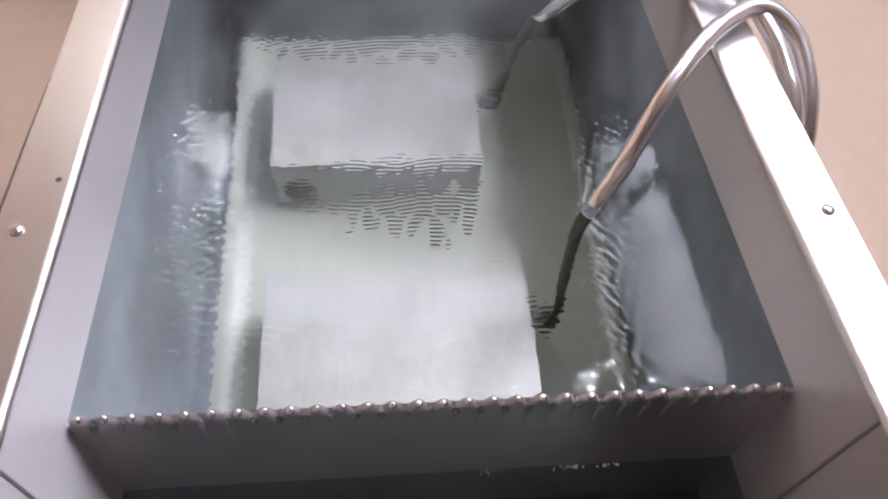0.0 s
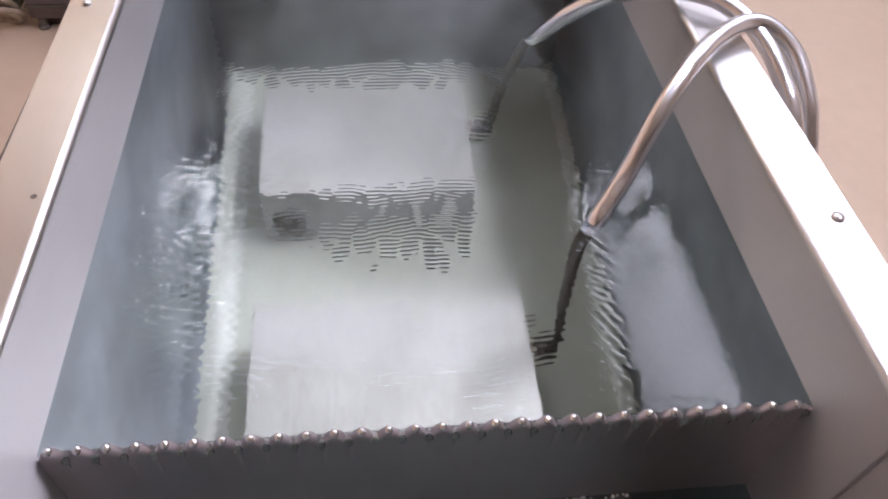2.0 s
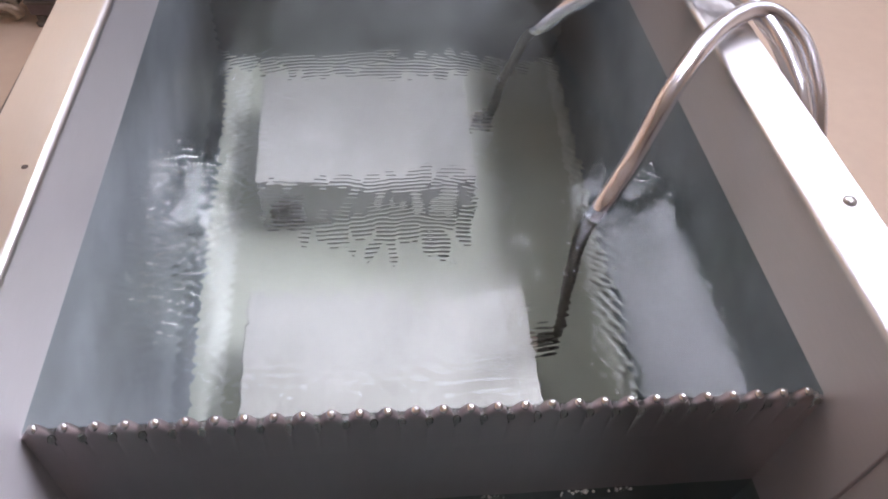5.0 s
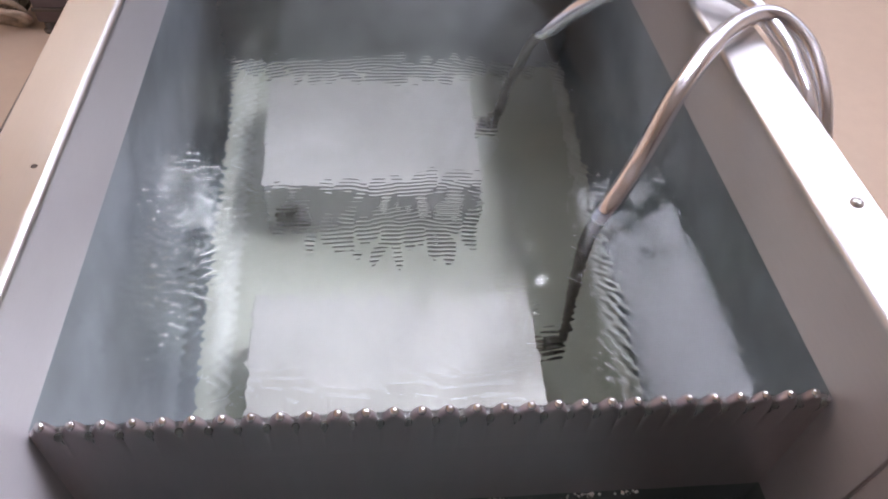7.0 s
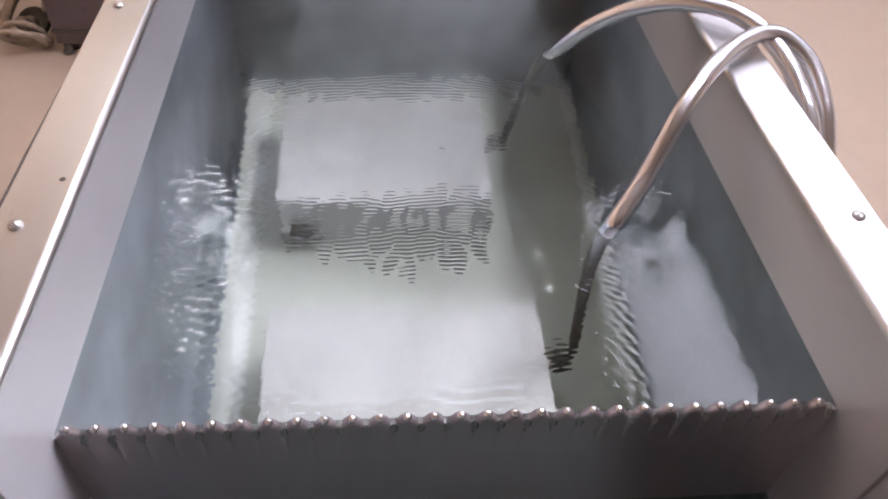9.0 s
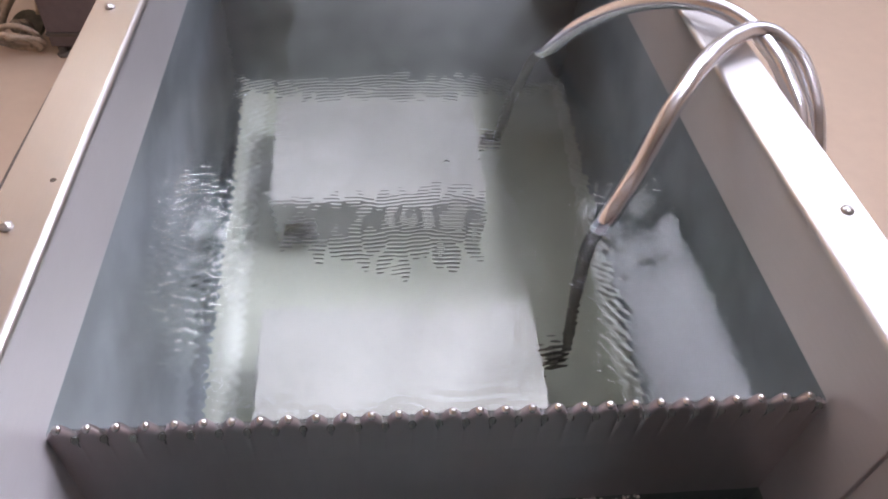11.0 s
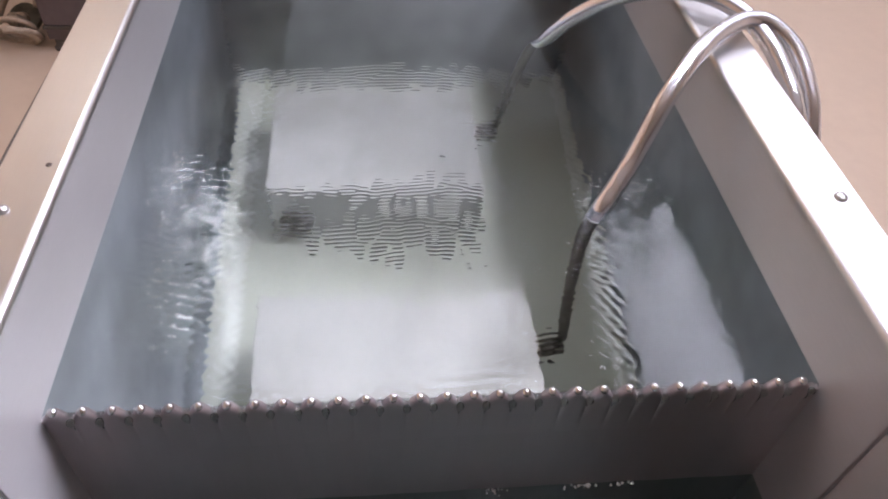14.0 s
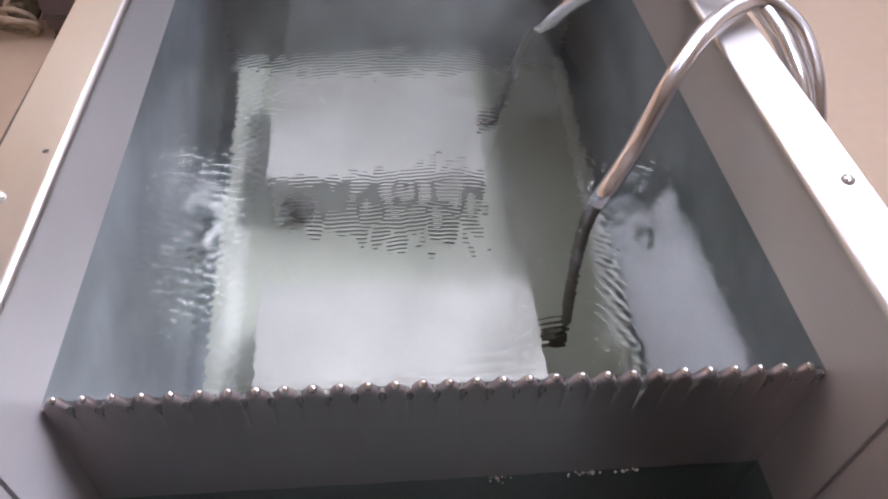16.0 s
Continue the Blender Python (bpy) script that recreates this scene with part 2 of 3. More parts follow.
ceiling_light(-0.72, 0.58, 1.25, 2.00, HAZE_GLOW, "added wide fill panel, cool white, for haze on the water")
ceiling_light(-0.40, 0.55, 0.40, 0.93, OVER_GLOW, "ceiling light panel above the tank, cool white")
# unseen warm source added to brighten the left flange and floor
ceiling_light(-1.33, -1.08, 2.3, 3.6, WARM_FILL_GLOW, "added warm fill strip for the left flange and floor")
ceiling_light(-0.97, -0.70, 1.92, 2.40, SMALL_GLOW, "small ceiling light with a bright diffuser")


# ---- tank ----
TOOTH0, PITCH, TEETH = -0.2894, 0.0204, 29
TANK = thing("cleaning_tank", "stainless steel ultrasonic cleaning tank full of clear water", "tank", pose(0, 0, FLOOR_Z))
DOWN = -FLOOR_Z     # children are given from the tank's base


def up(lo, hi):
    return (lo[0], lo[1], lo[2] + DOWN), (hi[0], hi[1], hi[2] + DOWN)


def screw_mesh(r=0.0055):
    bm = lathe([(0, 0.0034), (r * 0.35, 0.0034), (r * 0.7, 0.003), (r * 0.95, 0.0018), (r, 0.0006), (r, 0.0)], 20)
    box((-r * 0.75, -0.0006, 0.0030), (r * 0.75, 0.0006, 0.0037), bm=bm)
    box((-0.0006, -r * 0.75, 0.0030), (0.0006, r * 0.75, 0.0037), bm=bm)
    return bm


def tooth_mesh():
    """One scallop of the weir: a round-topped lobe that bulges forward and fades into the plate below."""
    bm = bmesh.new()
    n, rows = 12, 9
    grid = []
    for r in range(rows):
        v = (r / (rows - 1)) ** 1.3
        line = []
        for k in range(n + 1):
            q = 2 * k / n - 1
            top = 0.0095 - 0.0135 * abs(q) ** 1.7
            z = top * (1 - v) - 0.052 * v
            y = -0.00205 - 0.0036 * (1 - v) ** 1.7 * math.sqrt(max(0.0, 1 - q * q)) * min(1, 0.35 + r / 2)
            line.append(bm.verts.new((q * PITCH / 2 * 0.97, y, z)))
        grid.append(line)
    back = [bm.verts.new((g.co.x, 0.0024, g.co.z - 0.0006)) for g in grid[0]]
    foot = [bm.verts.new((g.co.x, 0.0024, -0.006)) for g in grid[0]]
    for a, b in zip([foot, back] + grid, [back] + grid):
        for k in range(n):
            bm.faces.new((a[k], b[k], b[k + 1], a[k + 1]))
    bmesh.ops.recalc_face_normals(bm, faces=bm.faces)
    return bm


def build_tank():
    th = 0.003
    for sx in (-1, 1):
        a, b = sorted((sx * HW, sx * (HW + th)))
        part("side_wall", plate([(NEAR, FLOOR_Z + DOWN), (0.0, FLOOR_Z + DOWN), (0.0, DOWN - 0.0015), (FAR, DOWN - 0.0015), (FAR, RIM - 0.007 + DOWN), (NEAR, RIM - 0.007 + DOWN)], a, b, "x"), STEEL, TANK)
        part("lower_side_wall", box(*up((a, 0.0, FLOOR_Z), (b, FAR, -0.0015))), STEEL_DIMMED, TANK, "wall below the water line, darkened in its colour")
        # rim flange with a rolled inner edge and a turned-down outer lip
        over = 0.0065 if sx > 0 else 0.0035
        prof = []
        for k in range(7):
            ang = math.pi / 2 * k / 6
            prof.append((HW + 0.006 - over - 0.006 * math.cos(ang), RIM - 0.006 + 0.006 * math.sin(ang)))
        prof += [(LIP - 0.001, RIM), (LIP - 0.0003, RIM - 0.0003), (LIP, RIM - 0.001), (LIP, RIM - 0.03), (LIP - 0.003, RIM - 0.03), (LIP - 0.003, RIM - 0.0035), (HW + 0.004, RIM - 0.0035), (HW + 0.0031, RIM - 0.0078), (HW - 0.0005, RIM - 0.0082)]
        bm = plate([(sx * u, v + DOWN) for u, v in prof], NEAR - 0.05, FAR + 0.05, "y")
        flange = part("flange", bm, STEEL_RIM, TANK, smooth=False)
        for y in (0.118, 0.447, 0.776, -0.211):
            part("screw", screw_mesh(), SCREW_STEEL, flange, smooth=True, at=pose(sx * 0.3295, y, RIM + DOWN, 0, 0, 31 + 70 * y))
        if sx < 0:
            # dark strip drawn for the floor shadow that shows just past the lip
            shadow_bm = plate([(-LIP - 0.0001, -0.36), (-LIP - 0.0024, -0.36), (-LIP - 0.0022, 0.20), (-LIP - 0.0004, 0.30), (-LIP - 0.0001, 0.30)], RIM - 0.014 + DOWN, RIM - 0.0006 + DOWN, "z")
            part("lip_shadow", shadow_bm, DARK_AND_SHADOW, flange, "dark strip standing in for shade past the lip")
            part("rivet", lathe([(0, 0.0006), (0.0018, 0.0006), (0.0026, 0.0)], 12), DARK_AND_SHADOW, flange, "small dark plug", at=pose(-0.3105, 0.170, RIM + DOWN))
        # weld seam that runs down the side wall of the overflow trough
        part("weld_seam", tube([Vector((sx * (HW - 0.0002), -0.066, z + DOWN)) for z in (RIM - 0.006, 0.0, -0.10, -0.25)], 0.0016, 8), STEEL_WEIR, TANK)
    part("end_wall", box(*up((-HW, FAR, FLOOR_Z), (HW, FAR + th, RIM - 0.004))), STEEL_DIMMED, TANK)
    # near end wall, out of view, darkened so the weir reflects less
    part("end_wall", box(*up((-HW, NEAR - th, FLOOR_Z), (HW, NEAR, RIM - 0.004))), STEEL_DARK, TANK)
    part("end_flange", box(*up((-HW, FAR + 0.001, RIM - 0.0035), (HW, FAR + 0.05, RIM)), 0.001), STEEL_RIM, TANK)
    part("end_flange", box(*up((-HW, NEAR - 0.05, RIM - 0.0035), (HW, NEAR - 0.001, RIM)), 0.001), STEEL_RIM, TANK)
    part("bottom", box(*up((-HW, 0.002, -DEEP - 0.004), (HW, FAR, -DEEP))), STEEL_FLOOR, TANK, "dull tank bottom with a green tint")
    for sx in (-1, 1):
        r = 0.055 if sx < 0 else 0.020
        arc = [(sx * (HW - r + r * math.sin(a)), -DEEP + DOWN + r - r * math.cos(a)) for a in (math.pi / 2 * k / 16 for k in range(17))]
        half = arc[:9] + [(arc[8][0], -DEEP + DOWN)]
        part("cove", plate(half, 0.003, FAR - 0.001, "y"), COVE, TANK, "rounded bottom corner")
        half = arc[8:] + [(sx * HW, -DEEP + DOWN), (arc[8][0], -DEEP + DOWN)]
        # left bend dark above the pale cove, their highlight edge put into the colours
        part("wall_bend", plate(half, 0.003, FAR - 0.001, "y"), STEEL_DIMMED if sx < 0 else COVE, TANK, "bend at the foot of the wall")
    # same darkened steel, so the dim of the trough sits in the colour
    part("trough_bottom", box(*up((-HW, NEAR, -0.30), (HW, -0.002, -0.296))), STEEL_DIMMED, TANK, "trough bottom darkened in its colour")
    # weir plate and its scalloped teeth
    weir = part("weir_plate", box(*up((-HW, -0.002, -DEEP - 0.004), (HW, 0.002, -0.0035))), STEEL_WEIR, TANK, "dark wet weir plate")
    first = None
    for i in range(TEETH):
        m = pose(TOOTH0 + PITCH * i, 0, DOWN)
        if first is None:
            bm = tooth_mesh()
            first = part("tooth", bm, STEEL_WEIR, weir, smooth=True, at=m)
            # mirror bead added on each tooth to give its white highlight
            tip = lathe([(0, 0.0022), (0.0016, 0.0019), (0.0030, 0.0010), (0.0036, 0.0), (0.0030, -0.0010), (0, -0.0014)], 14)
            edge = part("tip", tip, GLINT_STEEL, first, "polished bead added for a glint at the tip", smooth=True, at=pose(0, -0.0018, 0.0086, 25, 0, 0))
        else:
            t = new("tooth", first.data)
            t.parent = weir
            t.matrix_basis = m
            e = new("tip", edge.data)
            e.parent = t
            e.matrix_basis = edge.matrix_basis


build_tank()


# ---- water ----
def wave_train(x, y, seed, count, length, spread, turn, turn_spread):
    """A short-crested train: plane waves of about one length and heading that beat against one another, with unit spread."""
    rng = random.Random(seed)
    z = 0.0
    for _ in range(count):
        lam = length * (1 + spread * rng.uniform(-1, 1))
        a = turn + turn_spread * rng.uniform(-1, 1)
        z = z + np.sin(2 * np.pi * (x * math.cos(a) + y * math.sin(a)) / lam + rng.uniform(0, 6.28))
    return z * math.sqrt(2 / count)


def ripples(x, y):
    """Height of the water in metres: fine standing waves over the transducers, rings from the conduits, chop by the wall."""
    def bell(cx, cy, sx, sy):
        return np.exp(-((x - cx) / sx) ** 2 - ((y - cy) / sy) ** 2)
    up_y = math.pi / 2
    bend = 0.006 * np.sin(14 * x + 3 * y) + 0.002 * np.sin(47 * x - 11 * y + 1)
    fade = 1 / (1 + np.exp((x - 0.100 - 0.10 * np.clip(y - 0.2, 0, 1)) / 0.012))
    # crests that lie across the tank, strongest between the transducers
    fine = wave_train(x, y + bend, 3, 18, 0.0052, 0.10, up_y, 0.24)
    z = 0.00024 * fade * bell(0.025, 0.176, 0.115, 0.083) * fine
    z += 0.00011 * fade * bell(0.072, 0.12, 0.042, 0.08) * wave_train(x, y + bend, 5, 12, 0.0056, 0.08, up_y + 0.05, 0.16)
    z += 0.00013 * bell(-0.02, 0.440, 0.17, 0.036) * wave_train(x, y + 1.2 * (x + 0.02) ** 2, 7, 16, 0.0064, 0.14, up_y, 0.22)
    z += 0.00004 * fade * bell(-0.01, 0.340, 0.16, 0.10) * wave_train(x, y + bend, 9, 12, 0.0062, 0.14, up_y, 0.22)
    z += 0.00006 * bell(0.07, 0.018, 0.09, 0.022) * wave_train(x, y + bend, 11, 8, 0.011, 0.15, up_y, 0.2)
    z += 0.00004 * bell(-0.175, 0.16, 0.035, 0.5) * wave_train(x, y, 13, 12, 0.0085, 0.2, up_y, 0.9)
    # wavelets that run off the conduits
    for cx, cy, lam, a, reach, turn in ((0.172, 0.215, 0.0080, 0.00005, 0.045, 0.9), (0.168, 0.532, 0.010, 0.00007, 0.06, 2.0)):
        r = np.sqrt((x - cx) ** 2 + (y - cy) ** 2)
        fan = np.clip(np.cos(np.arctan2(y - cy, x - cx) * 2 + turn), 0, 1)
        z += a * fan * np.exp(-(r / reach) ** 2) * np.sin(2 * np.pi * (r + 0.5 * bend) / lam)
    z += 0.00005 * bell(0.140, 0.100, 0.030, 0.10) * wave_train(x, y, 37, 14, 0.0080, 0.3, 1.2, 0.8)
    # broken ripples beside the conduit
    patch = 0.55 + 0.45 * np.sin(38 * x + 21 * y + 3 * np.sin(27 * y))
    z += 0.00014 * bell(0.205, 0.130, 0.048, 0.15) * patch * wave_train(x, y, 17, 20, 0.0130, 0.50, 0.10, 1.1)
    z += 0.00004 * bell(0.215, 0.120, 0.045, 0.16) * wave_train(x, y, 19, 14, 0.0068, 0.3, 0.3, 1.0)
    # long-crested chop close to the lit wall
    z += 0.00029 * bell(-0.240, 0.165, 0.040, 0.098) * (0.45 + 0.55 * np.abs(wave_train(x, y, 23, 5, 0.07, 0.3, 1.0, 1.5))) * wave_train(x, y, 21, 22, 0.0108, 0.32, up_y, 0.48)
    # slow swell and a faint shiver everywhere
    z += 0.00007 * wave_train(x, y, 29, 9, 0.07, 0.5, 0.0, 3.1)
    z += 0.000022 * wave_train(x, y, 31, 10, 0.011, 0.3, 0.0, 3.1)
    return z


def sheet(name, xs, ys, heights, mat):
    gx, gy = np.meshgrid(xs, ys)
    co = np.stack([gx, gy, heights(gx, gy)], -1).reshape(-1, 3)
    nx, ny = len(xs), len(ys)
    i = (np.arange(ny - 1)[:, None] * nx + np.arange(nx - 1)[None, :]).ravel()
    quads = np.stack([i, i + 1, i + 1 + nx, i + nx], -1)
    me = bpy.data.meshes.new(name)
    me.from_pydata(co, [], quads.tolist())
    me.polygons.foreach_set("use_smooth", np.ones(len(quads), bool))
    me.materials.append(mat)
    me.update()
    return new(name, me)


SURFACE = sheet("water", np.linspace(-HW - 0.004, HW + 0.004, 560), np.concatenate([np.linspace(0.0, 0.58, 960), np.linspace(0.581, FAR + 0.006, 180)]), ripples, WATER)
SURFACE.visible_shadow = False
tagged(SURFACE, "clear rippling water that fills the steel tank", "water", kind="structure")
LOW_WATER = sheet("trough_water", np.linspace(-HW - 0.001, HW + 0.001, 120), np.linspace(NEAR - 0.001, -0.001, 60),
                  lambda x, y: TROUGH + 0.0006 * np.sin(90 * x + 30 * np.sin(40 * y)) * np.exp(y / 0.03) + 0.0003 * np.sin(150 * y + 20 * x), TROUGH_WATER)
tagged(LOW_WATER, "water tinted dark in the overflow trough below the weir", "water", kind="structure")
LOW_WATER.visible_shadow = False


# ---- transducers and conduits ----
def transducer(x0, x1, y0, y1, gland_y, label, port=False):
    zt, zb = -0.39, -DEEP
    t = thing("transducer_box", label, "transducer", pose((x0 + x1) / 2, (y0 + y1) / 2, zb), "transducer boxes")
    w, d, h = (x1 - x0) / 2, (y1 - y0) / 2, zt - zb
    part("housing", box((-w, -d, 0.012), (w, d, h - 0.002), 0.004), STEEL_DARK, t, "dull dark housing")
    part("top_plate", box((-w - 0.001, -d - 0.001, h - 0.002), (w + 0.001, d + 0.001, h), 0.0008), STEEL_BOX, t)
    for sx in (-1, 1):
        for sy in (-1, 1):
            part("foot", lathe([(0, 0), (0.012, 0), (0.012, 0.012), (0, 0.012)], 16), STEEL_DARK, t, at=pose(sx * (w - 0.03), sy * (d - 0.03), 0))
    gy = gland_y - (y0 + y1) / 2
    g = lathe([(0, -0.002), (0.018, -0.002), (0.018, 0.008), (0.013, 0.010), (0.013, 0.026), (0.0105, 0.030), (0, 0.030)], 18)
    if port:
        p = lathe([(0.0, 0.004), (0.012, 0.004), (0.015, 0.008), (0.024, 0.008), (0.026, 0.0), (0, 0.0)], 22)
        part("port", p, SLEEVE, t, "dark round port", smooth=False, at=pose(-w + 0.038, -d + 0.001, 0.058, 90, 0, 0))
    part("gland", g, BRONZE, t, "dark conduit gland", smooth=False, at=pose(w, gy, h - 0.062, 0, 90, 0))


transducer(-0.204, 0.147, 0.10, 0.322, 0.262, "pale stainless transducer box under water near the weir")
transducer(-0.207, 0.109, 0.505, 0.735, 0.668, "pale stainless transducer box under water at the far end", port=True)


def conduit(points, label):
    """A bright tube above the water, and a dark sleeve on it below."""
    c = thing("conduit", label, "conduit", None, "conduits")
    line = spline(points, 10)
    cut = next(i for i, q in enumerate(line) if q.z > -0.022)
    part("tube", tube(line[cut:], 0.0098, 22), STEEL_TUBE, c, smooth=True)
    part("sleeve", tube(line[:cut + 1], 0.0056, 18, taper=0.4), SLEEVE, c, "dark sleeve under water", smooth=True)
    part("collar", tube(line[:10:3], 0.0165, 16), SLEEVE, c, "dark swollen end collar", smooth=True)



conduit([(0.172, 0.262, -0.452), (0.182, 0.260, -0.44), (0.186, 0.254, -0.40), (0.172, 0.238, -0.26), (0.160, 0.214, -0.07), (0.166, 0.2105, -0.012), (0.184, 0.227, 0.0120), (0.202, 0.246, 0.0311), (0.226, 0.272, 0.0738), (0.247, 0.294, 0.0950), (0.268, 0.317, 0.1070), (0.294, 0.343, 0.1130), (0.321, 0.364, 0.1140), (0.347, 0.378, 0.1130), (0.371, 0.376, 0.1085), (0.393, 0.355, 0.0947), (0.402, 0.325, 0.0750), (0.405, 0.295, 0.0502), (0.406, 0.262, 0.0000), (0.407, 0.258, -0.1000), (0.408, 0.265, -0.4000), (0.420, 0.300, FLOOR_Z + 0.01)],
        "smooth stainless conduit that arches over the rim into the water")
conduit([(0.134, 0.668, -0.452), (0.144, 0.666, -0.44), (0.150, 0.654, -0.40), (0.152, 0.614, -0.26), (0.158, 0.556, -0.07), (0.166, 0.534, -0.012), (0.186, 0.518, 0.027), (0.207, 0.504, 0.054), (0.232, 0.487, 0.079), (0.258, 0.469, 0.097), (0.283, 0.452, 0.108), (0.308, 0.434, 0.1135), (0.332, 0.416, 0.113), (0.352, 0.388, 0.108), (0.366, 0.350, 0.096), (0.374, 0.321, 0.081), (0.378, 0.296, 0.068), (0.380, 0.272, 0.045), (0.381, 0.262, 0.0), (0.381, 0.262, -0.10), (0.382, 0.28, -0.4), (0.395, 0.33, FLOOR_Z + 0.01)],
        "smooth stainless conduit that arches over the far rim")


# ---- overflow at the weir ----
def build_overflow():
    bm = bmesh.new()
    rng = random.Random(3)
    for i in range(TEETH + 1):
        x = TOOTH0 + PITCH * (i - 0.5)
        if abs(x) > HW - 0.004:
            continue
        # a bead of water in each notch, and the thread that runs off it
        pts = [Vector((x + rng.uniform(-0.0008, 0.0008), 0.002, 0.0005)), Vector((x, -0.003, -0.0012)), Vector((x, -0.0052, -0.006)), Vector((x + 0.0003, -0.0046, -0.009)), Vector((x, -0.0036, -0.012 - rng.uniform(0, 0.005)))]
        line = spline(pts, 4)
        rings = []
        for k, q in enumerate(line):
            u = k / (len(line) - 1)
            r = 0.0031 * (1 - u) ** 0.7 + 0.0003
            rings.append([bm.verts.new(q + Vector((r * math.cos(a), -0.55 * r * math.sin(a), 0.55 * r * math.sin(a)))) for a in (math.pi * 2 * j / 8 for j in range(8))])
        for a, b in zip(rings, rings[1:]):
            for j in range(8):
                bm.faces.new((a[j], b[j], b[(j + 1) % 8], a[(j + 1) % 8]))
        bm.faces.new(rings[0])
        bm.faces.new(rings[-1])
        bead = [(0.0, 0.0032)] + [(0.0032 * math.sin(a), 0.0032 * math.cos(a)) for a in (math.pi * j / 6 for j in range(1, 6))] + [(0.0, -0.0032)]
        lathe(bead, 10, bm, pose(x + 0.0003, -0.0046, -0.0022))
    bmesh.ops.recalc_face_normals(bm, faces=bm.faces)
    ob = part("overflow_water", bm, DROP, None, smooth=True)
    tagged(ob, "thin clear water threads spilling through the weir notches", "water", kind="stuff")
    # froth where the threads land in the trough
    bm = bmesh.new()
    for k in range(54):
        x = rng.choice((0.05, 0.118, 0.138, 0.172)) + rng.gauss(0, 0.0045)
        y = -0.0030 - abs(rng.gauss(0, 0.0022))
        r = rng.uniform(0.0005, 0.0017)
        lathe([(r, -0.0003), (r * 0.9, r * 0.4), (r * 0.5, r * 0.7), (0, r * 0.8)], 7, bm, pose(x, y, TROUGH + 0.0003))
    tagged(part("froth", bm, FOAM, None, smooth=True), "white froth floating on the trough water", "froth", kind="stuff")


build_overflow()


def bubble(r, label):
    bm = lathe([(r, 0.0), (r * 0.97, r * 0.22), (r * 0.8, r * 0.5), (r * 0.5, r * 0.72), (0, r * 0.8)], 20)
    b = part("bubble", bm, DROP, None, smooth=True)
    b.visible_shadow = False
    return tagged(b, label, "bubble", "bubbles")


BUBBLES = [bubble(0.0042, "clear air bubble drifting on the water"), bubble(0.0030, "small clear bubble drifting on the water"), bubble(0.0034, "small clear bubble drifting near the conduits")]


# ---- things on the floor beyond the tank ----
def build_cabinet():
    c = thing("machine_cabinet", "dark purple-brown painted machine cabinet standing on the floor", "cabinet", pose(-0.672, 1.585, FLOOR_Z))
    part("body", box((-0.262, 0.004, 0.030), (0.262, 0.42, 0.56), 0.006), DARK_METAL, c)
    part("plinth", box((-0.250, 0.030, 0.0), (0.250, 0.41, 0.030)), DARK_AND_SHADOW, c, "black recessed plinth")
    part("panel", box((-0.256, -0.004, 0.080), (0.256, 0.004, 0.54), 0.002), DARK_METAL, c, "plain front panel")
    part("rail", box((-0.262, -0.006, 0.068), (0.262, 0.003, 0.078), 0.001), DARK_AND_SHADOW, c, "black edge strip")
    for x in (-0.238, 0.238):
        part("foot", lathe([(0, 0), (0.016, 0), (0.018, 0.006), (0.011, 0.010), (0.011, 0.030), (0, 0.030)], 14), DARK_AND_SHADOW, c, at=pose(x, 0.014, 0.0))


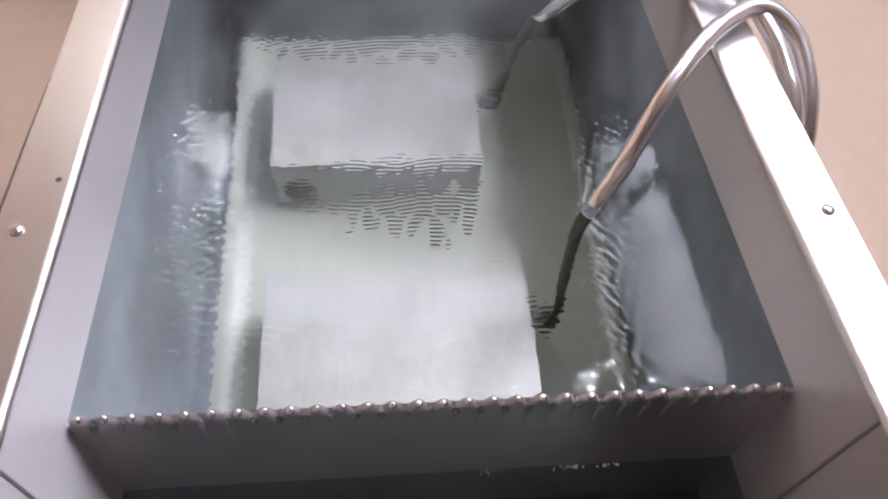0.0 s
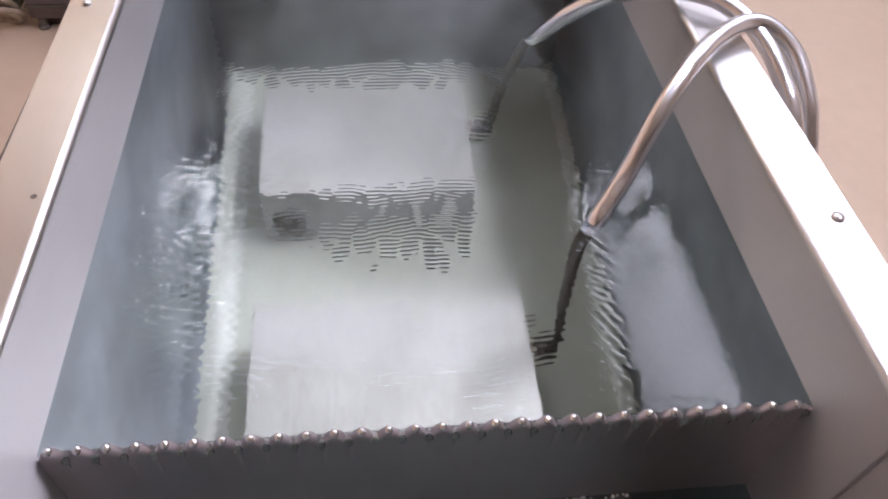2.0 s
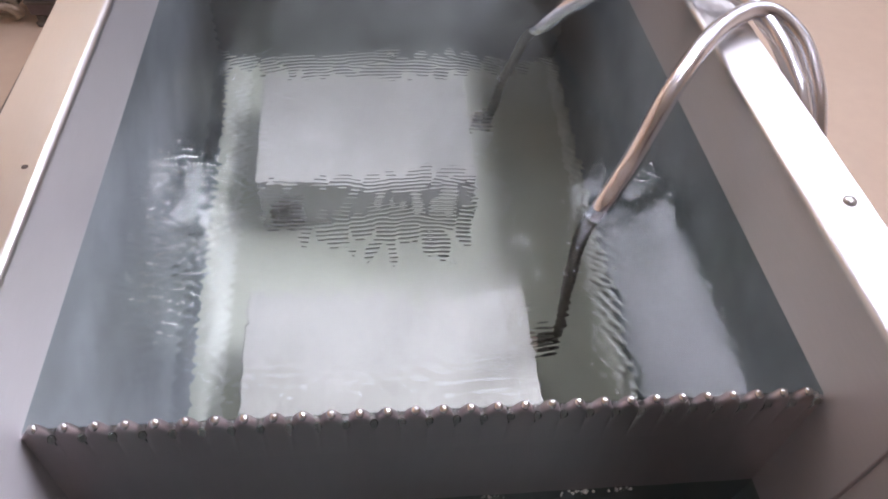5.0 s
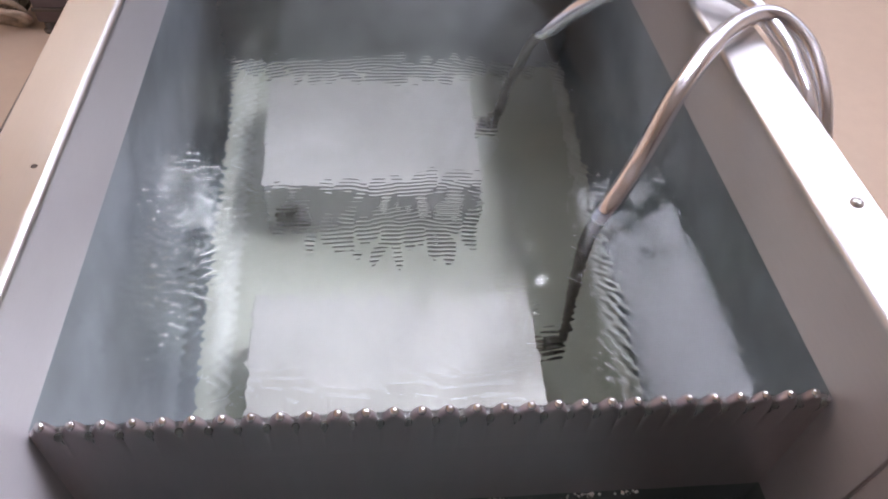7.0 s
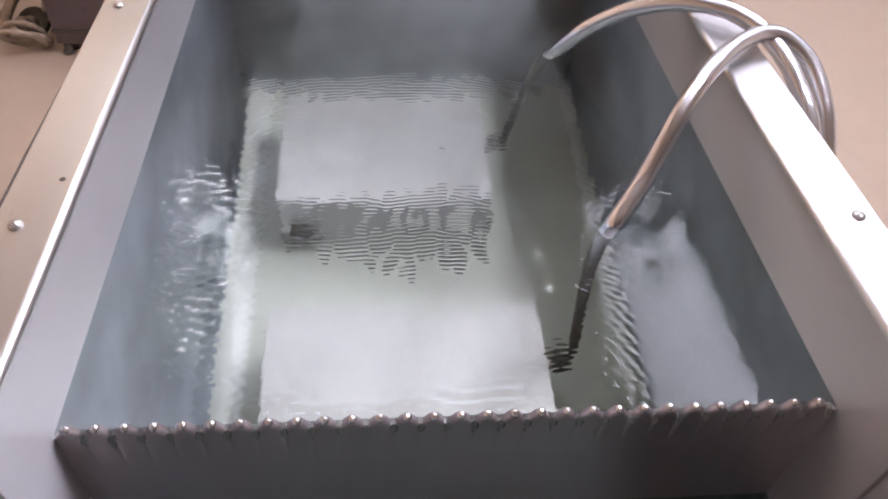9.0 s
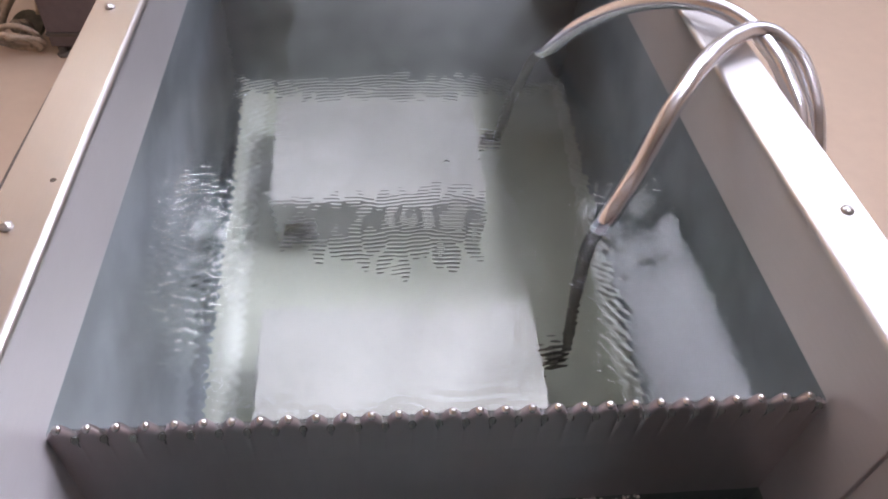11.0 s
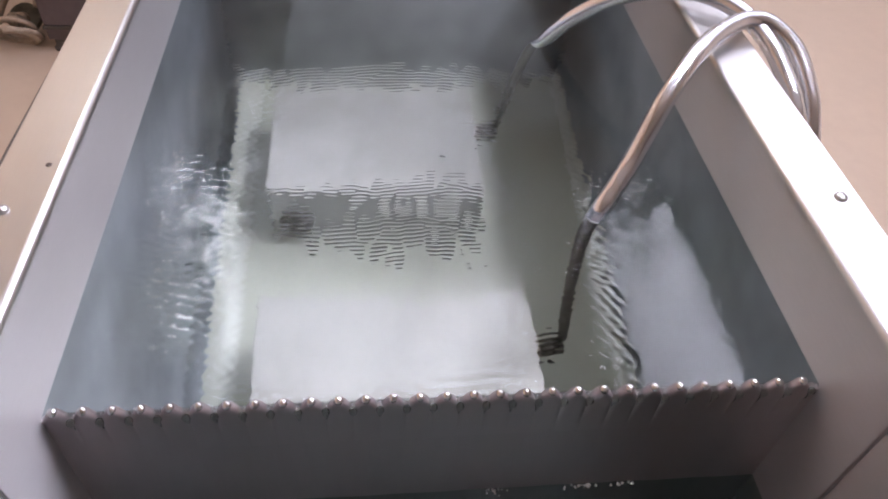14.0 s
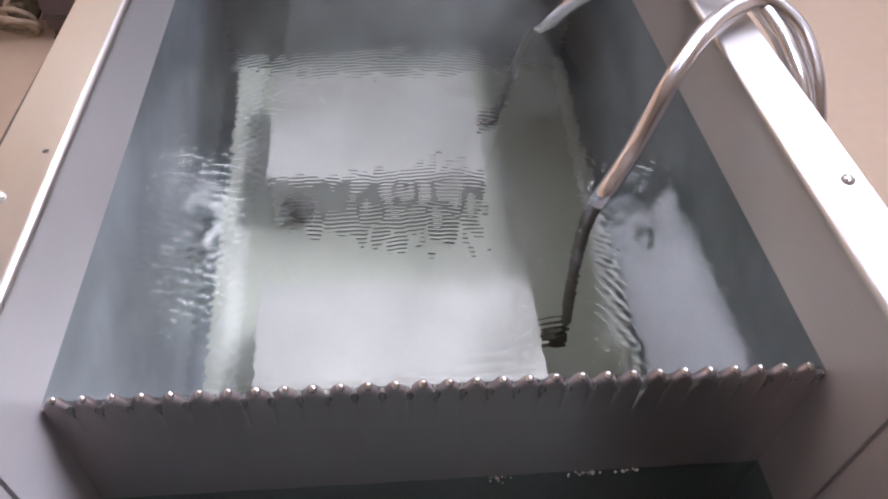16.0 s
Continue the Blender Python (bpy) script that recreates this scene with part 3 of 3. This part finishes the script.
def build_coil():
    """A slack coil of hose that leans on the cabinet, with its coupling in the middle."""
    f = thing("hose_coil", "tan coiled hose with a tarnished coupling lying on the floor", "hose", pose(-1.018, 1.640, FLOOR_Z))
    turns = []
    for k in range(70):
        a = 2 * math.pi * k / 28 - 1.2
        r = 0.050 + 0.004 * math.sin(1.7 * a) + 0.0042 * k / 28
        turns.append(Vector((r * math.cos(a), 0.012 * math.sin(0.7 * a) - 0.010 * k / 28, 0.054 + 0.92 * r * math.sin(a))))
    part("hose", tube(turns, 0.0080, 10), HOSE, f, smooth=True, at=pose(0, 0, 0.006, 34, 0, 0))
    part("tail", tube(spline([(0.050, 0.030, 0.085), (0.046, 0.060, 0.130), (0.020, 0.085, 0.155), (-0.020, 0.10, 0.14), (-0.060, 0.11, 0.10), (-0.11, 0.12, 0.03), (-0.17, 0.14, 0.010)], 7), 0.0105, 10), HOSE, f, smooth=True)
    part("loop", tube(spline([(-0.085, 0.02, 0.012), (-0.06, 0.04, 0.07), (-0.02, 0.06, 0.125), (0.018, 0.07, 0.15), (0.045, 0.085, 0.12), (0.052, 0.09, 0.07)], 7), 0.0125, 10), HOSE, f, "wide slack loop", smooth=True)
    part("coupling", lathe([(0, 0), (0.021, 0), (0.021, 0.014), (0.014, 0.018), (0.014, 0.034), (0.019, 0.036), (0.019, 0.046), (0.010, 0.048), (0.010, 0.038), (0, 0.038)], 20), BRONZE, f, smooth=False, at=pose(0.004, 0.022, 0.052, 62, 0, -14))
    part("liner", lathe([(0, 0), (0.040, 0), (0.044, 0.010), (0.043, 0.022), (0, 0.020)], 20), SLEEVE, f, "dark hub behind the coupling", smooth=False, at=pose(0.002, 0.050, 0.034, 34, 0, 0))


def build_clamp():
    c = thing("pipe_clamp", "small tarnished pipe clamp lying on the floor", "clamp", pose(-1.118, 1.530, FLOOR_Z))
    ring = [Vector((0.020 * math.cos(a), 0.020 * math.sin(a), 0.009 + 0.002 * math.sin(2 * a))) for a in (2 * math.pi * k / 20 for k in range(21))]
    part("band", tube(ring, 0.0060, 8), BRONZE, c, smooth=True)
    part("bolt", lathe([(0, 0), (0.008, 0), (0.008, 0.008), (0.005, 0.008), (0.005, 0.022), (0, 0.022)], 6), SLEEVE, c, at=pose(0.024, -0.004, 0.002))


build_cabinet()
build_coil()
build_clamp()


def motions():
    """The water shivers and bubbles drift on it; everything else stands still."""
    rng = random.Random(5)
    rows = [(k * 0.1, pose(0.0030 * rng.uniform(-1, 1), 0.0022 * rng.uniform(-1, 1), 0.0002 * rng.uniform(-1, 1))) for k in range(161)]
    walk(SURFACE, rows)
    tracks = (((0, -0.045, 0.72), (1.5, -0.045, 0.64), (2.7, -0.05, 0.575), (3.5, -0.035, 0.52), (6.0, -0.02, 0.44), (9.0, 0.006, 0.325), (12.0, 0.02, 0.30), (16, 0.01, 0.275)),
              ((0, 0.02, 0.20), (3.5, 0.006, 0.165), (6.3, 0.03, 0.13), (9.0, -0.03, 0.10), (12.5, -0.06, 0.07), (16, -0.085, 0.035)),
              ((0, 0.225, 0.285), (4, 0.222, 0.28), (9, 0.215, 0.31), (12.5, 0.22, 0.295), (16, 0.222, 0.29)))
    for ob, track in zip(BUBBLES, tracks):
        walk(ob, [(t, pose(x, y, -0.0004)) for t, x, y in track])


motions()
